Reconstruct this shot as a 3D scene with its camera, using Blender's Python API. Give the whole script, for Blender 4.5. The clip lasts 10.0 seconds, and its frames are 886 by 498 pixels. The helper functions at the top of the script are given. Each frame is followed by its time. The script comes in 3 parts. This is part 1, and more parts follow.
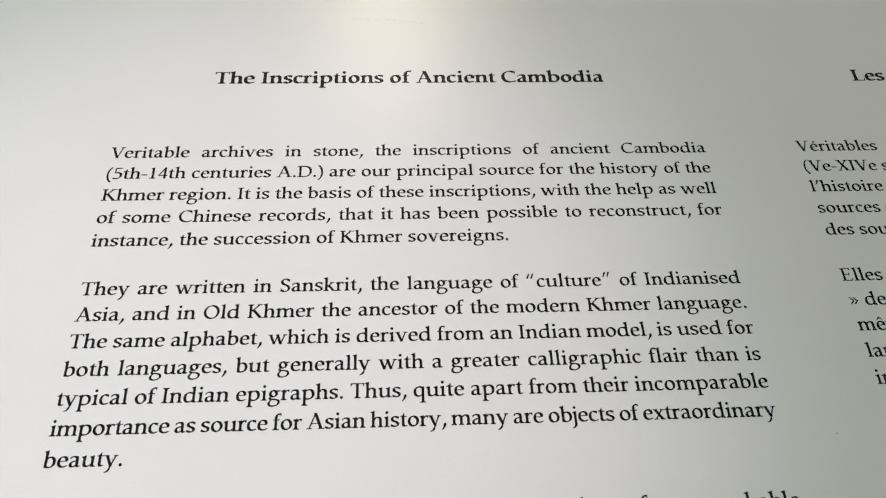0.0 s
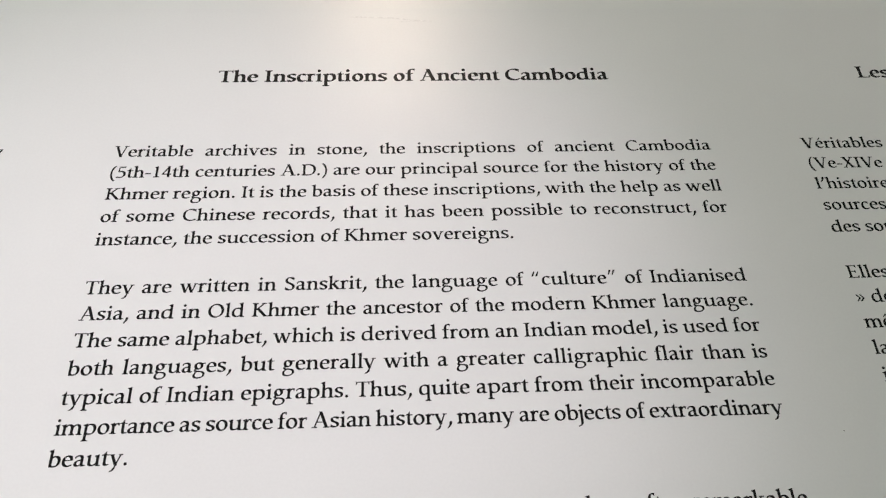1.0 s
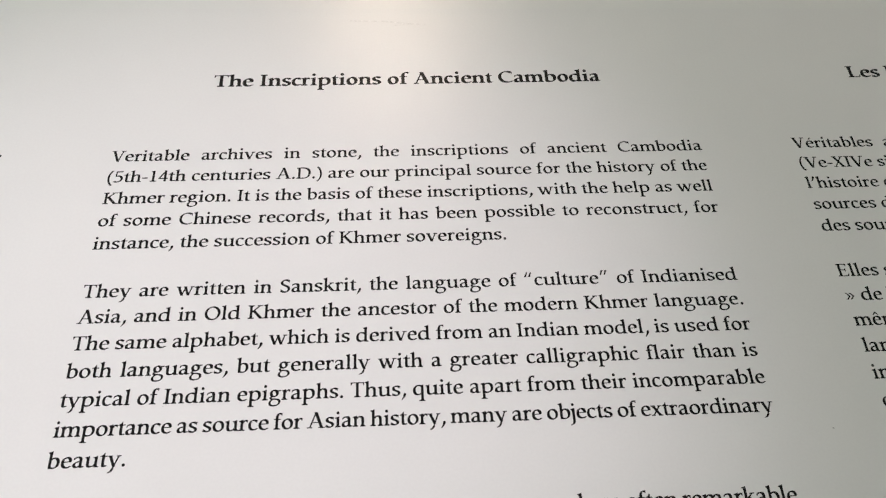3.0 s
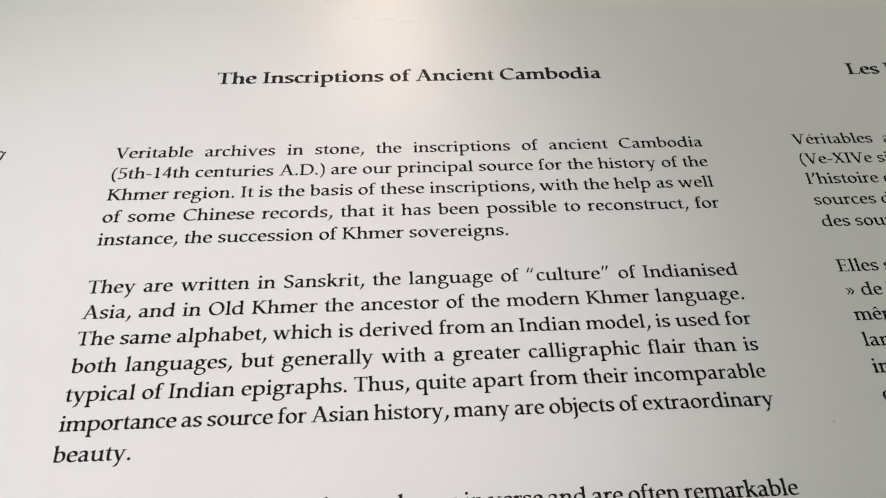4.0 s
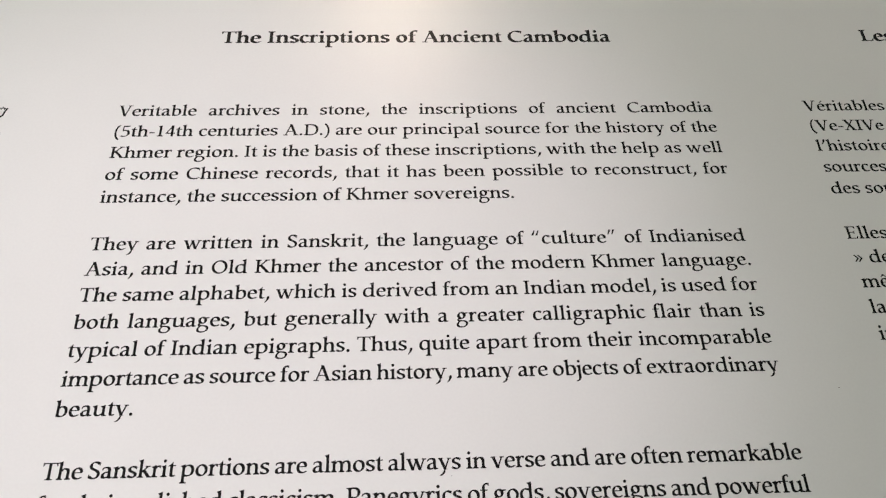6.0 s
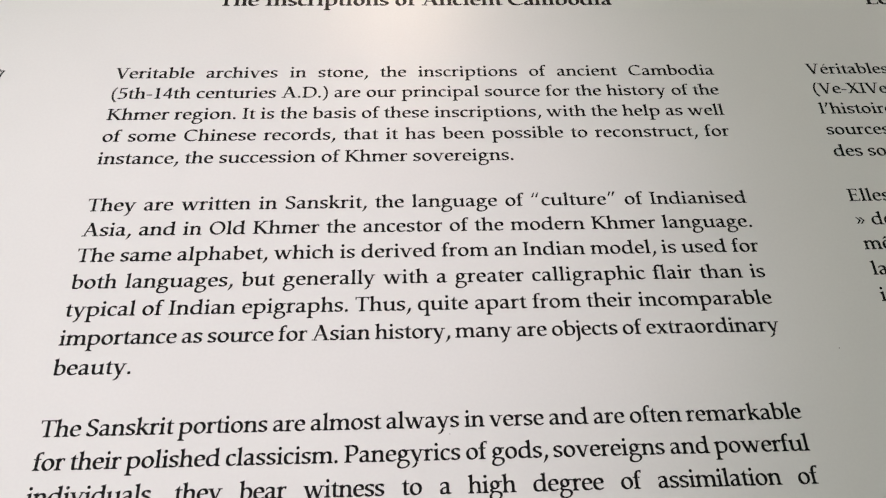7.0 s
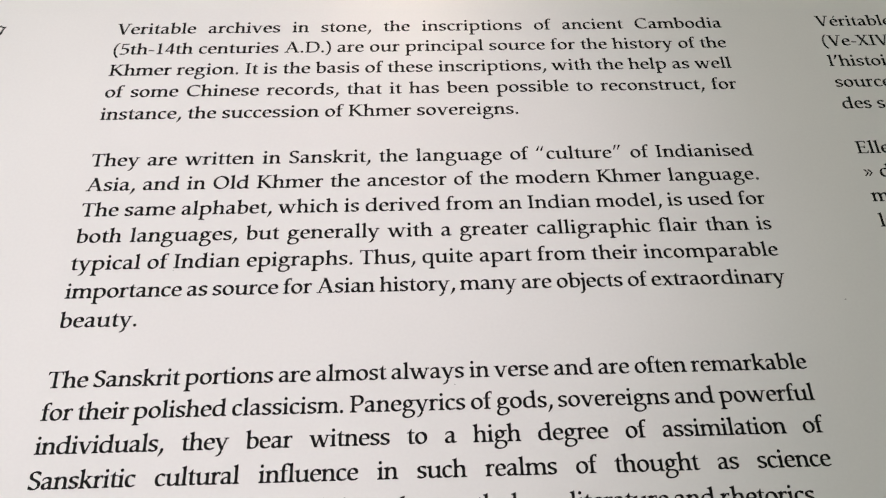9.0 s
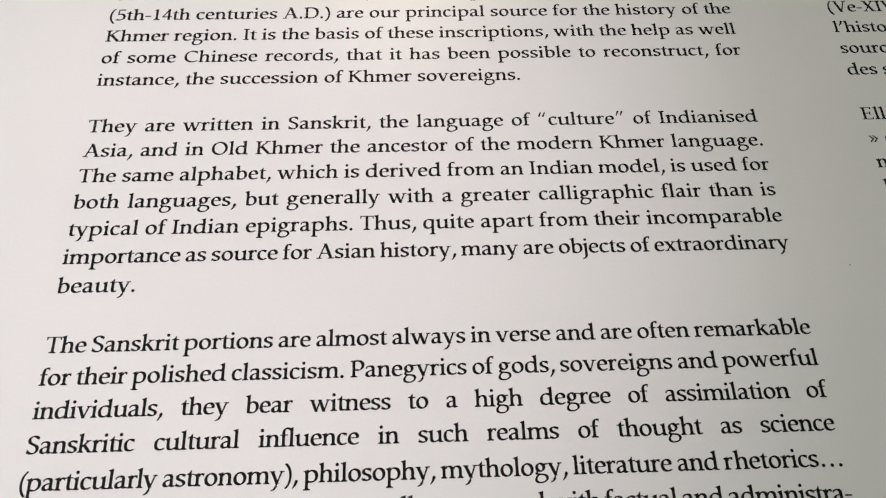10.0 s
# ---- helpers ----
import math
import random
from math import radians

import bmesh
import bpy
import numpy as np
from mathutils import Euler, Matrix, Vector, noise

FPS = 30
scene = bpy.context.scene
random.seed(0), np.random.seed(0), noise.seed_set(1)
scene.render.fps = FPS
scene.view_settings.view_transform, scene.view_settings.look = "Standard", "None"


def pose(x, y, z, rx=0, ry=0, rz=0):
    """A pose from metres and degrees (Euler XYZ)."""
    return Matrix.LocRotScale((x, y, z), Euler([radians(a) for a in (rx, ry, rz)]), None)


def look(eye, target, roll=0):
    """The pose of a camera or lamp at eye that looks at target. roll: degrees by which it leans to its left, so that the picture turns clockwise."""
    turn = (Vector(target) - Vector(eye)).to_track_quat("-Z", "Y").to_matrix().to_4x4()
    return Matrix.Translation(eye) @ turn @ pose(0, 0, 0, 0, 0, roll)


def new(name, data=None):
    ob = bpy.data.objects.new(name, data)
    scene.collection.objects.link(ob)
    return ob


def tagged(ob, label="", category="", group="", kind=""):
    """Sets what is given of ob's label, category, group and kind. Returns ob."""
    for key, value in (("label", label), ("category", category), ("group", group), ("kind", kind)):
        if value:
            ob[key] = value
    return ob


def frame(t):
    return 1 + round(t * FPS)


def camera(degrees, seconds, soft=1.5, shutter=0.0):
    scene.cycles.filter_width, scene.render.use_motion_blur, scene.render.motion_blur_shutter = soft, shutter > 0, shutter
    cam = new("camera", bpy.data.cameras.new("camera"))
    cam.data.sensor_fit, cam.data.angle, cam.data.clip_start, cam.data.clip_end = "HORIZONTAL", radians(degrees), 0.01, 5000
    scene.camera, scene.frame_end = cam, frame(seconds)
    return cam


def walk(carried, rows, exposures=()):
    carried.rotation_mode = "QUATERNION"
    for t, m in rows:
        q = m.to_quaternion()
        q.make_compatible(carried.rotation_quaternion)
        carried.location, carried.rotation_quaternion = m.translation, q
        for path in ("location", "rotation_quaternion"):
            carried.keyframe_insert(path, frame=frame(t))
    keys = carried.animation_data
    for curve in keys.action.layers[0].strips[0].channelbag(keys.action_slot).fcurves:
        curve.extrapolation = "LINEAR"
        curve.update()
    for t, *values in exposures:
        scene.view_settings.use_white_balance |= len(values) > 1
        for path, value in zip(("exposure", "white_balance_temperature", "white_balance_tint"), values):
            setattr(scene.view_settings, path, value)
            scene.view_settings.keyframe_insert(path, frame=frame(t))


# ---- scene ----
cam = camera(58.34, 10.0, soft=1.25)
ROWS = [
    (0.0, -0.00449, -0.32054, 1.23785, 61.159, -0.672, -3.122),
    (0.5, -0.00542, -0.31970, 1.23638, 61.165, -0.541, -3.107),
    (1.0, -0.00608, -0.32013, 1.23640, 61.213, -0.512, -3.145),
    (1.5, -0.00699, -0.32149, 1.23616, 61.234, -0.545, -3.222),
    (2.0, -0.00482, -0.32238, 1.23513, 61.318, -0.462, -3.215),
    (2.5, -0.00375, -0.32229, 1.23590, 61.285, -0.357, -3.347),
    (2.7, -0.00324, -0.32248, 1.23832, 61.205, -0.211, -3.280),
    (3.8, -0.00245, -0.32502, 1.23939, 61.135, -0.025, -3.146),
    (4.0, -0.00404, -0.32557, 1.23819, 61.190, -0.049, -3.248),
    (4.5, -0.00303, -0.32627, 1.23625, 60.942, -0.000, -3.210),
    (5.0, -0.00703, -0.32587, 1.23492, 60.818, -0.285, -3.063),
    (5.5, -0.00540, -0.32726, 1.23262, 60.687, -0.452, -2.871),
    (5.7, -0.00525, -0.32644, 1.23237, 60.212, -0.539, -2.802),
    (6.8, -0.00274, -0.32942, 1.22318, 58.991, -0.489, -2.504),
    (7.0, -0.00319, -0.33028, 1.22192, 58.595, -0.494, -2.494),
    (7.5, -0.00283, -0.33176, 1.22145, 58.083, -0.359, -2.439),
    (8.0, -0.00314, -0.33281, 1.21971, 57.569, -0.162, -2.276),
    (8.5, -0.00264, -0.33347, 1.21831, 57.268, -0.020, -2.214),
    (9.0, -0.00267, -0.33414, 1.21420, 56.839, -0.064, -2.240),
    (9.5, -0.00296, -0.33509, 1.21168, 56.217, -0.103, -2.297),
    (10.0, -0.00337, -0.33617, 1.20608, 55.908, -0.070, -2.296),
]
walk(cam, [(t, pose(x, y, z, rx, ry, rz)) for t, x, y, z, rx, ry, rz in ROWS],
     exposures=[(0.0, 0.0, 6500, 10), (0.6, 0.0, 6560, 11.5), (1.6, 0.0, 6600, 12.5), (4.0, 0.0, 6680, 13), (10.0, 0.0, 6780, 14.5)])

# ---- world and lights ----
TILT = radians(30)             # slope of the reading panel
EM = 0.0085                    # 24 point type
ORIGIN = Vector((-0.13, 0.0, 1.10))
PANEL = Matrix.Translation(ORIGIN) @ Matrix.Rotation(TILT, 4, "X")
ROOM_L, ROOM_R, ROOM_F, ROOM_B, ROOM_H = -1.2, 2.7, 2.2, -2.6, 3.0

world = bpy.data.worlds.new("sky")
scene.world = world
world.use_nodes = True
sky = world.node_tree.nodes.new("ShaderNodeTexSky")
sky.sky_type = "NISHITA"
sky.sun_disc = False
sky.sun_elevation, sky.sun_rotation = radians(40), radians(200)
bg = world.node_tree.nodes["Background"]
bg.inputs["Strength"].default_value = 0.1
world.node_tree.links.new(sky.outputs[0], bg.inputs["Color"])

ADDED_WINDOW = (-1.25, 0.25, 1.3, 2.4)      # y0, y1, z0, z1 of the unseen opening added in the left wall
# Area light added as fill from the left, through the unseen window.
fill = new("left_fill", bpy.data.lights.new("left_fill", "AREA"))
fill.data.shape, fill.data.size, fill.data.size_y = "RECTANGLE", ADDED_WINDOW[1] - ADDED_WINDOW[0], ADDED_WINDOW[3] - ADDED_WINDOW[2]
fill.data.energy, fill.data.color = 23.0, (0.86, 0.97, 0.93)
fill.matrix_world = look((ROOM_L - 0.1, (ADDED_WINDOW[0] + ADDED_WINDOW[1]) / 2, (ADDED_WINDOW[2] + ADDED_WINDOW[3]) / 2),
                        (0.0, (ADDED_WINDOW[0] + ADDED_WINDOW[1]) / 2, (ADDED_WINDOW[2] + ADDED_WINDOW[3]) / 2))
SPOT_AT = (-0.30, -2.30, 2.88)         # unseen ceiling spotlight, added to pool light on the English column
SPOT_AIM = PANEL @ Vector((5.0 * EM, -11.0 * EM, 0))
beam = new("added_pool_beam", bpy.data.lights.new("added_pool_beam", "SPOT"))
beam.data.energy, beam.data.color = 166.0, (1.0, 0.90, 1.0)
beam.data.spot_size, beam.data.spot_blend, beam.data.shadow_soft_size = radians(10.1), 1.0, 0.03
beam.matrix_world = look(SPOT_AT, SPOT_AIM)
LAMP_AT = (-0.02, 0.95, 2.93)          # middle of the ceiling lamp's diffuser
LAMP_SIZE = (0.22, 1.0)
LAMP_GLOW = 18.0


# ---- materials ----
def material(name, base, rough, grain=0.0, scale=200.0, blotch=0.0, blotch_scale=4.0, bump=0.0, metal=0.0, ior=1.5):
    m = bpy.data.materials.new(name)
    m.use_nodes = True
    nt = m.node_tree
    b = nt.nodes["Principled BSDF"]
    b.inputs["Metallic"].default_value = metal
    b.inputs["IOR"].default_value = ior
    co = nt.nodes.new("ShaderNodeTexCoord").outputs["Object"]

    def field(s, detail):
        n = nt.nodes.new("ShaderNodeTexNoise")
        n.inputs["Scale"].default_value, n.inputs["Detail"].default_value = s, detail
        nt.links.new(co, n.inputs["Vector"])
        return n.outputs["Fac"]

    def ranged(fac, lo, hi):
        r = nt.nodes.new("ShaderNodeMapRange")
        r.inputs["From Min"].default_value, r.inputs["From Max"].default_value = 0.3, 0.7
        r.inputs["To Min"].default_value, r.inputs["To Max"].default_value = lo, hi
        nt.links.new(fac, r.inputs["Value"])
        return r.outputs["Result"]

    fine, wide = field(scale, 3), field(blotch_scale, 4)
    mul = nt.nodes.new("ShaderNodeMath")
    mul.operation = "MULTIPLY"
    nt.links.new(ranged(fine, 1 - grain, 1 + grain), mul.inputs[0])
    nt.links.new(ranged(wide, 1 - blotch, 1 + blotch), mul.inputs[1])
    tone = nt.nodes.new("ShaderNodeVectorMath")
    tone.operation = "SCALE"
    tone.inputs[0].default_value = base
    nt.links.new(mul.outputs[0], tone.inputs["Scale"])
    nt.links.new(tone.outputs[0], b.inputs["Base Color"])
    nt.links.new(ranged(wide, rough * 0.92, rough * 1.08), b.inputs["Roughness"])
    if bump:
        bp = nt.nodes.new("ShaderNodeBump")
        bp.inputs["Strength"].default_value, bp.inputs["Distance"].default_value = bump, 0.0004
        nt.links.new(fine, bp.inputs["Height"])
        nt.links.new(bp.outputs[0], b.inputs["Normal"])
    return m


def glowing(name, colour, strength):
    m = bpy.data.materials.new(name)
    m.use_nodes = True
    b = m.node_tree.nodes["Principled BSDF"]
    b.inputs["Base Color"].default_value = (0.8, 0.8, 0.8, 1)
    b.inputs["Emission Color"].default_value = (*colour, 1)
    b.inputs["Emission Strength"].default_value = strength
    return m


SHEET = material("satin_laminate", (0.76, 0.755, 0.745), 0.30, grain=0.012, scale=900, blotch=0.012, blotch_scale=14, bump=0.03)
INK = material("black_print", (0.006, 0.005, 0.005), 0.36, ior=1.27, grain=0.15, scale=1500, blotch=0.1, blotch_scale=60)
BOARD = material("pale_board", (0.62, 0.61, 0.58), 0.5, grain=0.05, scale=400, blotch=0.05)
DUST = material("dust", (0.05, 0.045, 0.04), 0.8, grain=0.2)
SCRATCH = material("scuffed_laminate", (0.738, 0.732, 0.722), 0.33, grain=0.12, scale=600)
PAINT = material("grey_green_wall_paint", (0.29, 0.335, 0.28), 0.6, grain=0.03, blotch=0.05, blotch_scale=1.5, bump=0.1)
CEILING = material("white_ceiling_paint", (0.55, 0.56, 0.53), 0.7, grain=0.03, blotch=0.04, blotch_scale=1.2, bump=0.1)
FLOOR = material("grey_stone_floor", (0.22, 0.21, 0.20), 0.4, grain=0.1, scale=60, blotch=0.12, blotch_scale=2)
WOOD = material("white_plinth_paint", (0.6, 0.6, 0.58), 0.5, grain=0.03, blotch=0.04)
METAL = material("white_lamp_metal", (0.7, 0.7, 0.7), 0.4, grain=0.02)
FRAME = material("window_frame_paint", (0.7, 0.7, 0.68), 0.4, grain=0.03)
LAMP = glowing("lamp_diffuser", (1.0, 0.80, 0.64), LAMP_GLOW)


# ---- building helpers ----
def mesh_of(name, verts, faces, mat, edges=()):
    me = bpy.data.meshes.new(name)
    me.from_pydata(verts, list(edges), faces)
    me.update()
    me.materials.append(mat)
    return me


def add_box(bm, lo, hi):
    lo, hi = Vector(lo), Vector(hi)
    m = Matrix.Translation((lo + hi) / 2) @ Matrix.Diagonal((*(hi - lo), 1))
    return bmesh.ops.create_cube(bm, size=1, matrix=m)["verts"]


def part(name, bm, mat, parent=None, label="", bevel=0.0):
    if bevel:
        bmesh.ops.bevel(bm, geom=bm.edges[:], offset=bevel, segments=2, affect="EDGES", profile=0.5)
    bmesh.ops.recalc_face_normals(bm, faces=bm.faces[:])
    me = bpy.data.meshes.new(name)
    bm.to_mesh(me)
    bm.free()
    me.materials.append(mat)
    ob = new(name, me)
    ob.parent = parent
    return tagged(ob, label)


def box(name, lo, hi, mat, parent=None, label="", bevel=0.0):
    bm = bmesh.new()
    add_box(bm, lo, hi)
    return part(name, bm, mat, parent, label, bevel)


def setting(ob, label, category):
    return tagged(ob, label, category, kind="structure")


# ---- the room ----
L, R, F, B, H, T = ROOM_L, ROOM_R, ROOM_F, ROOM_B, ROOM_H, 0.2
setting(box("floor", (L - T, B - T, -0.1), (R + T, F + T, 0), FLOOR), "plain dull grey stone floor of the gallery", "floor")
setting(box("ceiling", (L - T, B - T, H), (R + T, F + T, H + 0.1), CEILING), "plain matt off-white ceiling over the panel", "ceiling")
setting(box("wall_north", (L - T, F, 0), (R + T, F + T, H), PAINT), "plain grey-green painted gallery wall", "wall")
setting(box("wall_south", (L - T, B - T, 0), (R + T, B, H), PAINT), "plain grey-green painted gallery wall", "wall")
setting(box("wall_east", (R, B, 0), (R + T, F, H), PAINT), "plain grey-green painted gallery wall", "wall")
y0, y1, z0, z1 = ADDED_WINDOW
bm = bmesh.new()
add_box(bm, (L - T, B, 0), (L, F, z0))
add_box(bm, (L - T, B, z1), (L, F, H))
add_box(bm, (L - T, B, z0), (L, y0, z1))
add_box(bm, (L - T, y1, z0), (L, F, z1))
setting(part("wall_west", bm, PAINT), "plain grey-green gallery wall with an added, unseen window opening", "wall")
# Frame of the added window; only its fill light reaches the panel.
window = setting(new("added_window_1"), "unseen white-framed window, added to hold the fill light from the left", "window")
window.location = (L - T / 2, (y0 + y1) / 2, z0)
hw, hh, d = (y1 - y0) / 2, z1 - z0, 0.05
for lo, hi in (((-d, -hw, 0), (d, hw, 0.04)), ((-d, -hw, hh - 0.04), (d, hw, hh)),
               ((-d, -hw, 0.04), (d, -hw + 0.04, hh - 0.04)), ((-d, hw - 0.04, 0.04), (d, hw, hh - 0.04))):
    box("window_frame", (lo[0] - 0.06, lo[1], lo[2]), (hi[0] - 0.06, hi[1], hi[2]), FRAME, window, bevel=0.004)

# ceiling lamp whose soft glare lies on the panel
lamp = tagged(new("ceiling_lamp"), "long slim ceiling lamp with a warm white diffuser", "lamp")
lamp.location = (LAMP_AT[0], LAMP_AT[1], H)
lw, ll = LAMP_SIZE[0] / 2, LAMP_SIZE[1] / 2
bm = bmesh.new()
drop = LAMP_AT[2] - H
add_box(bm, (-lw - 0.02, -ll - 0.02, -0.02), (lw + 0.02, ll + 0.02, 0))
for sx in (-1, 1):
    add_box(bm, (min(sx * lw, sx * (lw + 0.02)), -ll - 0.02, drop), (max(sx * lw, sx * (lw + 0.02)), ll + 0.02, -0.02))
    add_box(bm, (-lw, min(sx * ll, sx * (ll + 0.02)), drop), (lw, max(sx * ll, sx * (ll + 0.02)), -0.02))
part("housing", bm, METAL, lamp)
box("diffuser", (-lw, -ll, drop + 0.004), (lw, ll, drop + 0.02), LAMP, lamp, "glowing warm white diffuser")

# ceiling fixture added around the unseen spotlight
spot = tagged(new("spotlight"), "small white ceiling spotlight, unseen, added to pool light on the panel", "spotlight")
spot.location = (SPOT_AT[0], SPOT_AT[1], H)
down = (SPOT_AIM - Vector(SPOT_AT)).normalized()
turn = down.to_track_quat("-Z", "Y").to_matrix().to_4x4()
bm = bmesh.new()
bmesh.ops.create_cone(bm, cap_ends=True, segments=32, radius1=0.05, radius2=0.05, depth=0.02, matrix=Matrix.Translation((0, 0, -0.01)))
part("base", bm, METAL, spot, bevel=0.002)
bm = bmesh.new()
bmesh.ops.create_cone(bm, cap_ends=True, segments=16, radius1=0.008, radius2=0.008, depth=0.06, matrix=Matrix.Translation((0, 0, -0.04)))
part("stem", bm, METAL, spot)
bm = bmesh.new()
bmesh.ops.create_cone(bm, cap_ends=False, segments=32, radius1=0.055, radius2=0.035, depth=0.11,
                      matrix=Matrix.Translation(Vector((0, 0, SPOT_AT[2] - H)) + down * 0.02) @ turn)
part("shade", bm, METAL, spot)

# ---- plinth under the panel ----
X0, X1, Y0, Y1 = -39.0 * EM, 70.0 * EM, -46.0 * EM, 17.0 * EM     # the panel's edges in its own plane
THICK = 0.008


def on_panel(x, y, n=0.0):
    return PANEL @ Vector((x, y, n))


bm = bmesh.new()
lower, upper = on_panel(0, Y0 + 0.01, -THICK), on_panel(0, Y1 - 0.01, -THICK)
ring = [(lower.y, 0), (upper.y, 0), (upper.y, upper.z), (lower.y, lower.z)]
sides = [[bm.verts.new((ORIGIN.x + x, y, z)) for y, z in ring] for x in (X0 + 0.03, X1 - 0.03)]
bm.faces.new(sides[0])
bm.faces.new(sides[1][::-1])
for i in range(4):
    j = (i + 1) % 4
    bm.faces.new((sides[0][i], sides[0][j], sides[1][j], sides[1][i]))
setting(part("plinth", bm, WOOD, bevel=0.004), "plain white painted plinth with a sloping top", "plinth")

# ---- the panel ----
panel = tagged(new("text_panel"), "white satin museum text panel printed in black serif type", "text panel")
panel.matrix_world = PANEL
SKIN = 0.0006
box("backing_board", (X0, Y0, -THICK), (X1, Y1, -SKIN - 0.0001), BOARD, panel, "pale rigid backing board", bevel=0.001)
sheet = box("printed_sheet", (X0 + 0.001, Y0 + 0.001, -SKIN), (X1 - 0.001, Y1 - 0.001, 0), SHEET, panel,
            "smooth white satin laminated sheet", bevel=0.0002)

# ---- lettering: an old-style serif face drawn stroke by stroke with a broad pen ----
ADVANCE = {c: w / 1000 for c, w in zip(
    "abcdefghijklmnopqrstuvwxyz",
    (500, 553, 444, 611, 479, 333, 556, 582, 291, 234, 556, 291, 883, 582, 546, 601, 560, 395, 424, 326, 603, 565, 834, 516, 556, 500))}
ADVANCE.update(A=0.778, C=0.709, D=0.774, E=0.611, I=0.337, K=0.726, L=0.611, O=0.786, P=0.604, S=0.525, T=0.613, V=0.722, X=0.667)
ADVANCE.update({"(": 0.333, ")": 0.333, "-": 0.333, ",": 0.25, ".": 0.25, "…": 1.0, "“": 0.5, "”": 0.5, "’": 0.278, "»": 0.5,
                "1": 0.5, "4": 0.5, "5": 0.5, "é": 0.479, "ê": 0.479})
BOLD = dict(ADVANCE, T=0.667, I=0.389, C=0.722, h=0.611, e=0.5, n=0.611, s=0.444, i=0.333, t=0.333, r=0.389, p=0.611,
            o=0.556, f=0.389, a=0.5, b=0.611, d=0.611, m=0.889, c=0.444)
X_HEIGHT, CAP, ASCENT, DESCENT = 0.469, 0.692, 0.733, -0.276
PEN = radians(20)              # slant of the pen's edge
THICK_INK = 0.006


class Letter:
    """A character under the pen, gathered as closed outlines; w is the weight of its stems, k widens its plan."""

    def __init__(self, w, hair, k):
        self.w, self.hair, self.k, self.rings = w, hair, k, []

    def shape(self, *points):
        self.rings.append([(x * self.k, y) for x, y in points])

    def pen(self, *points, heavy=1.0):
        """A stroke along a chain of curves: a start, then two controls and an end for each."""
        way = []
        for i in range(0, len(points) - 1, 3):
            p0, p1, p2, p3 = (Vector((x * self.k, y)) for x, y in points[i:i + 4])
            for s in range(0 if i == 0 else 1, 11):
                u = s / 10
                way.append(p0 * (1 - u) ** 3 + p1 * 3 * u * (1 - u) ** 2 + p2 * 3 * u * u * (1 - u) + p3 * u ** 3)
        self.sweep(way, heavy)

    def sweep(self, way, heavy=1.0, closed=False):
        a, b = self.w * 0.525 * heavy, self.hair / 2
        u, v = Vector((math.cos(PEN), math.sin(PEN))), Vector((-math.sin(PEN), math.cos(PEN)))
        one, two, n = [], [], len(way)
        for i, p in enumerate(way):
            q, r = (way[i - 1], way[(i + 1) % n]) if closed else (way[max(i - 1, 0)], way[min(i + 1, n - 1)])
            t = (r - q).normalized()
            m = Vector((-t.y, t.x))
            reach = math.sqrt((a * m.dot(u)) ** 2 + (b * m.dot(v)) ** 2)
            edge = (u * (a * a * m.dot(u)) + v * (b * b * m.dot(v))) / reach
            one.append(tuple(p + edge))
            two.append(tuple(p - edge))
        if closed:
            self.rings.append((one, two))
        else:
            self.rings.append(one + two[::-1])

    def ring(self, x, y, rx, ry):
        rx = rx * self.k - max(0.0, self.w - 0.108) * 0.3
        turns = [math.tau * i / 40 for i in range(40)]
        self.sweep([Vector((x * self.k + rx * math.cos(t), y + ry * math.sin(t))) for t in turns], closed=True)

    def dot(self, x, y, r):
        self.rings.append([(x * self.k + r * math.cos(math.tau * i / 14), y + r * 1.04 * math.sin(math.tau * i / 14)) for i in range(14)])

    def slant(self, p, q, w):
        """A straight diagonal, its ends cut level."""
        (x0, y0), (x1, y1) = p, q
        x0, x1 = x0 * self.k, x1 * self.k
        h = w / 2 * math.hypot(x1 - x0, y1 - y0) / abs(y1 - y0)
        self.rings.append([(x0 - h, y0), (x0 + h, y0), (x1 + h, y1), (x1 - h, y1)])

    def stem(self, x, low, high):
        """An upright centred on x, slightly waisted."""
        x, h, m = x * self.k, self.w / 2, (low + high) / 2
        self.rings.append([(x - h, low), (x + h, low), (x + h * 0.95, m), (x + h, high), (x - h, high), (x - h * 0.95, m)])

    def foot(self, x, left, right, y=0.0, up=1):
        """A serif under a stem, or over it with up = -1."""
        x, h, t = x * self.k, self.w / 2, self.hair * 0.8
        self.rings.append([(x - h - left, y), (x + h + right, y), (x + h + right, y + up * t), (x + h + right * 0.35, y + up * (t + 0.012)),
                           (x + h, y + up * 0.085), (x - h, y + up * 0.085), (x - h - left * 0.35, y + up * (t + 0.012)), (x - h - left, y + up * t)])

    def head(self, x, y):
        """The sloping flag at the top of an upright."""
        x, h = x * self.k, self.w / 2
        self.rings.append([(x - h, y - 0.125), (x - h - 0.025, y - 0.088), (x - h - 0.066, y - 0.07), (x - h - 0.066, y - 0.043),
                           (x - h * 0.2, y - 0.012), (x + h, y + 0.016), (x + h, y - 0.125)])

    def tab(self, left, right, y, up=-1):
        """A thin level serif at the end of a diagonal."""
        t = self.hair * 0.85 * up
        self.shape((left, y), (right, y), (right, y + t), (left, y + t))

    def arch(self, x0, x1):
        """The shoulder from one upright to the next."""
        d = x1 - x0
        self.pen((x0 + 0.035, 0.335), (x0 + 0.14 * d + 0.03, 0.41), (x0 + 0.42 * d, 0.446), (x0 + 0.62 * d, 0.442),
                 (x0 + 0.88 * d, 0.438), (x1, 0.40), (x1, 0.27))


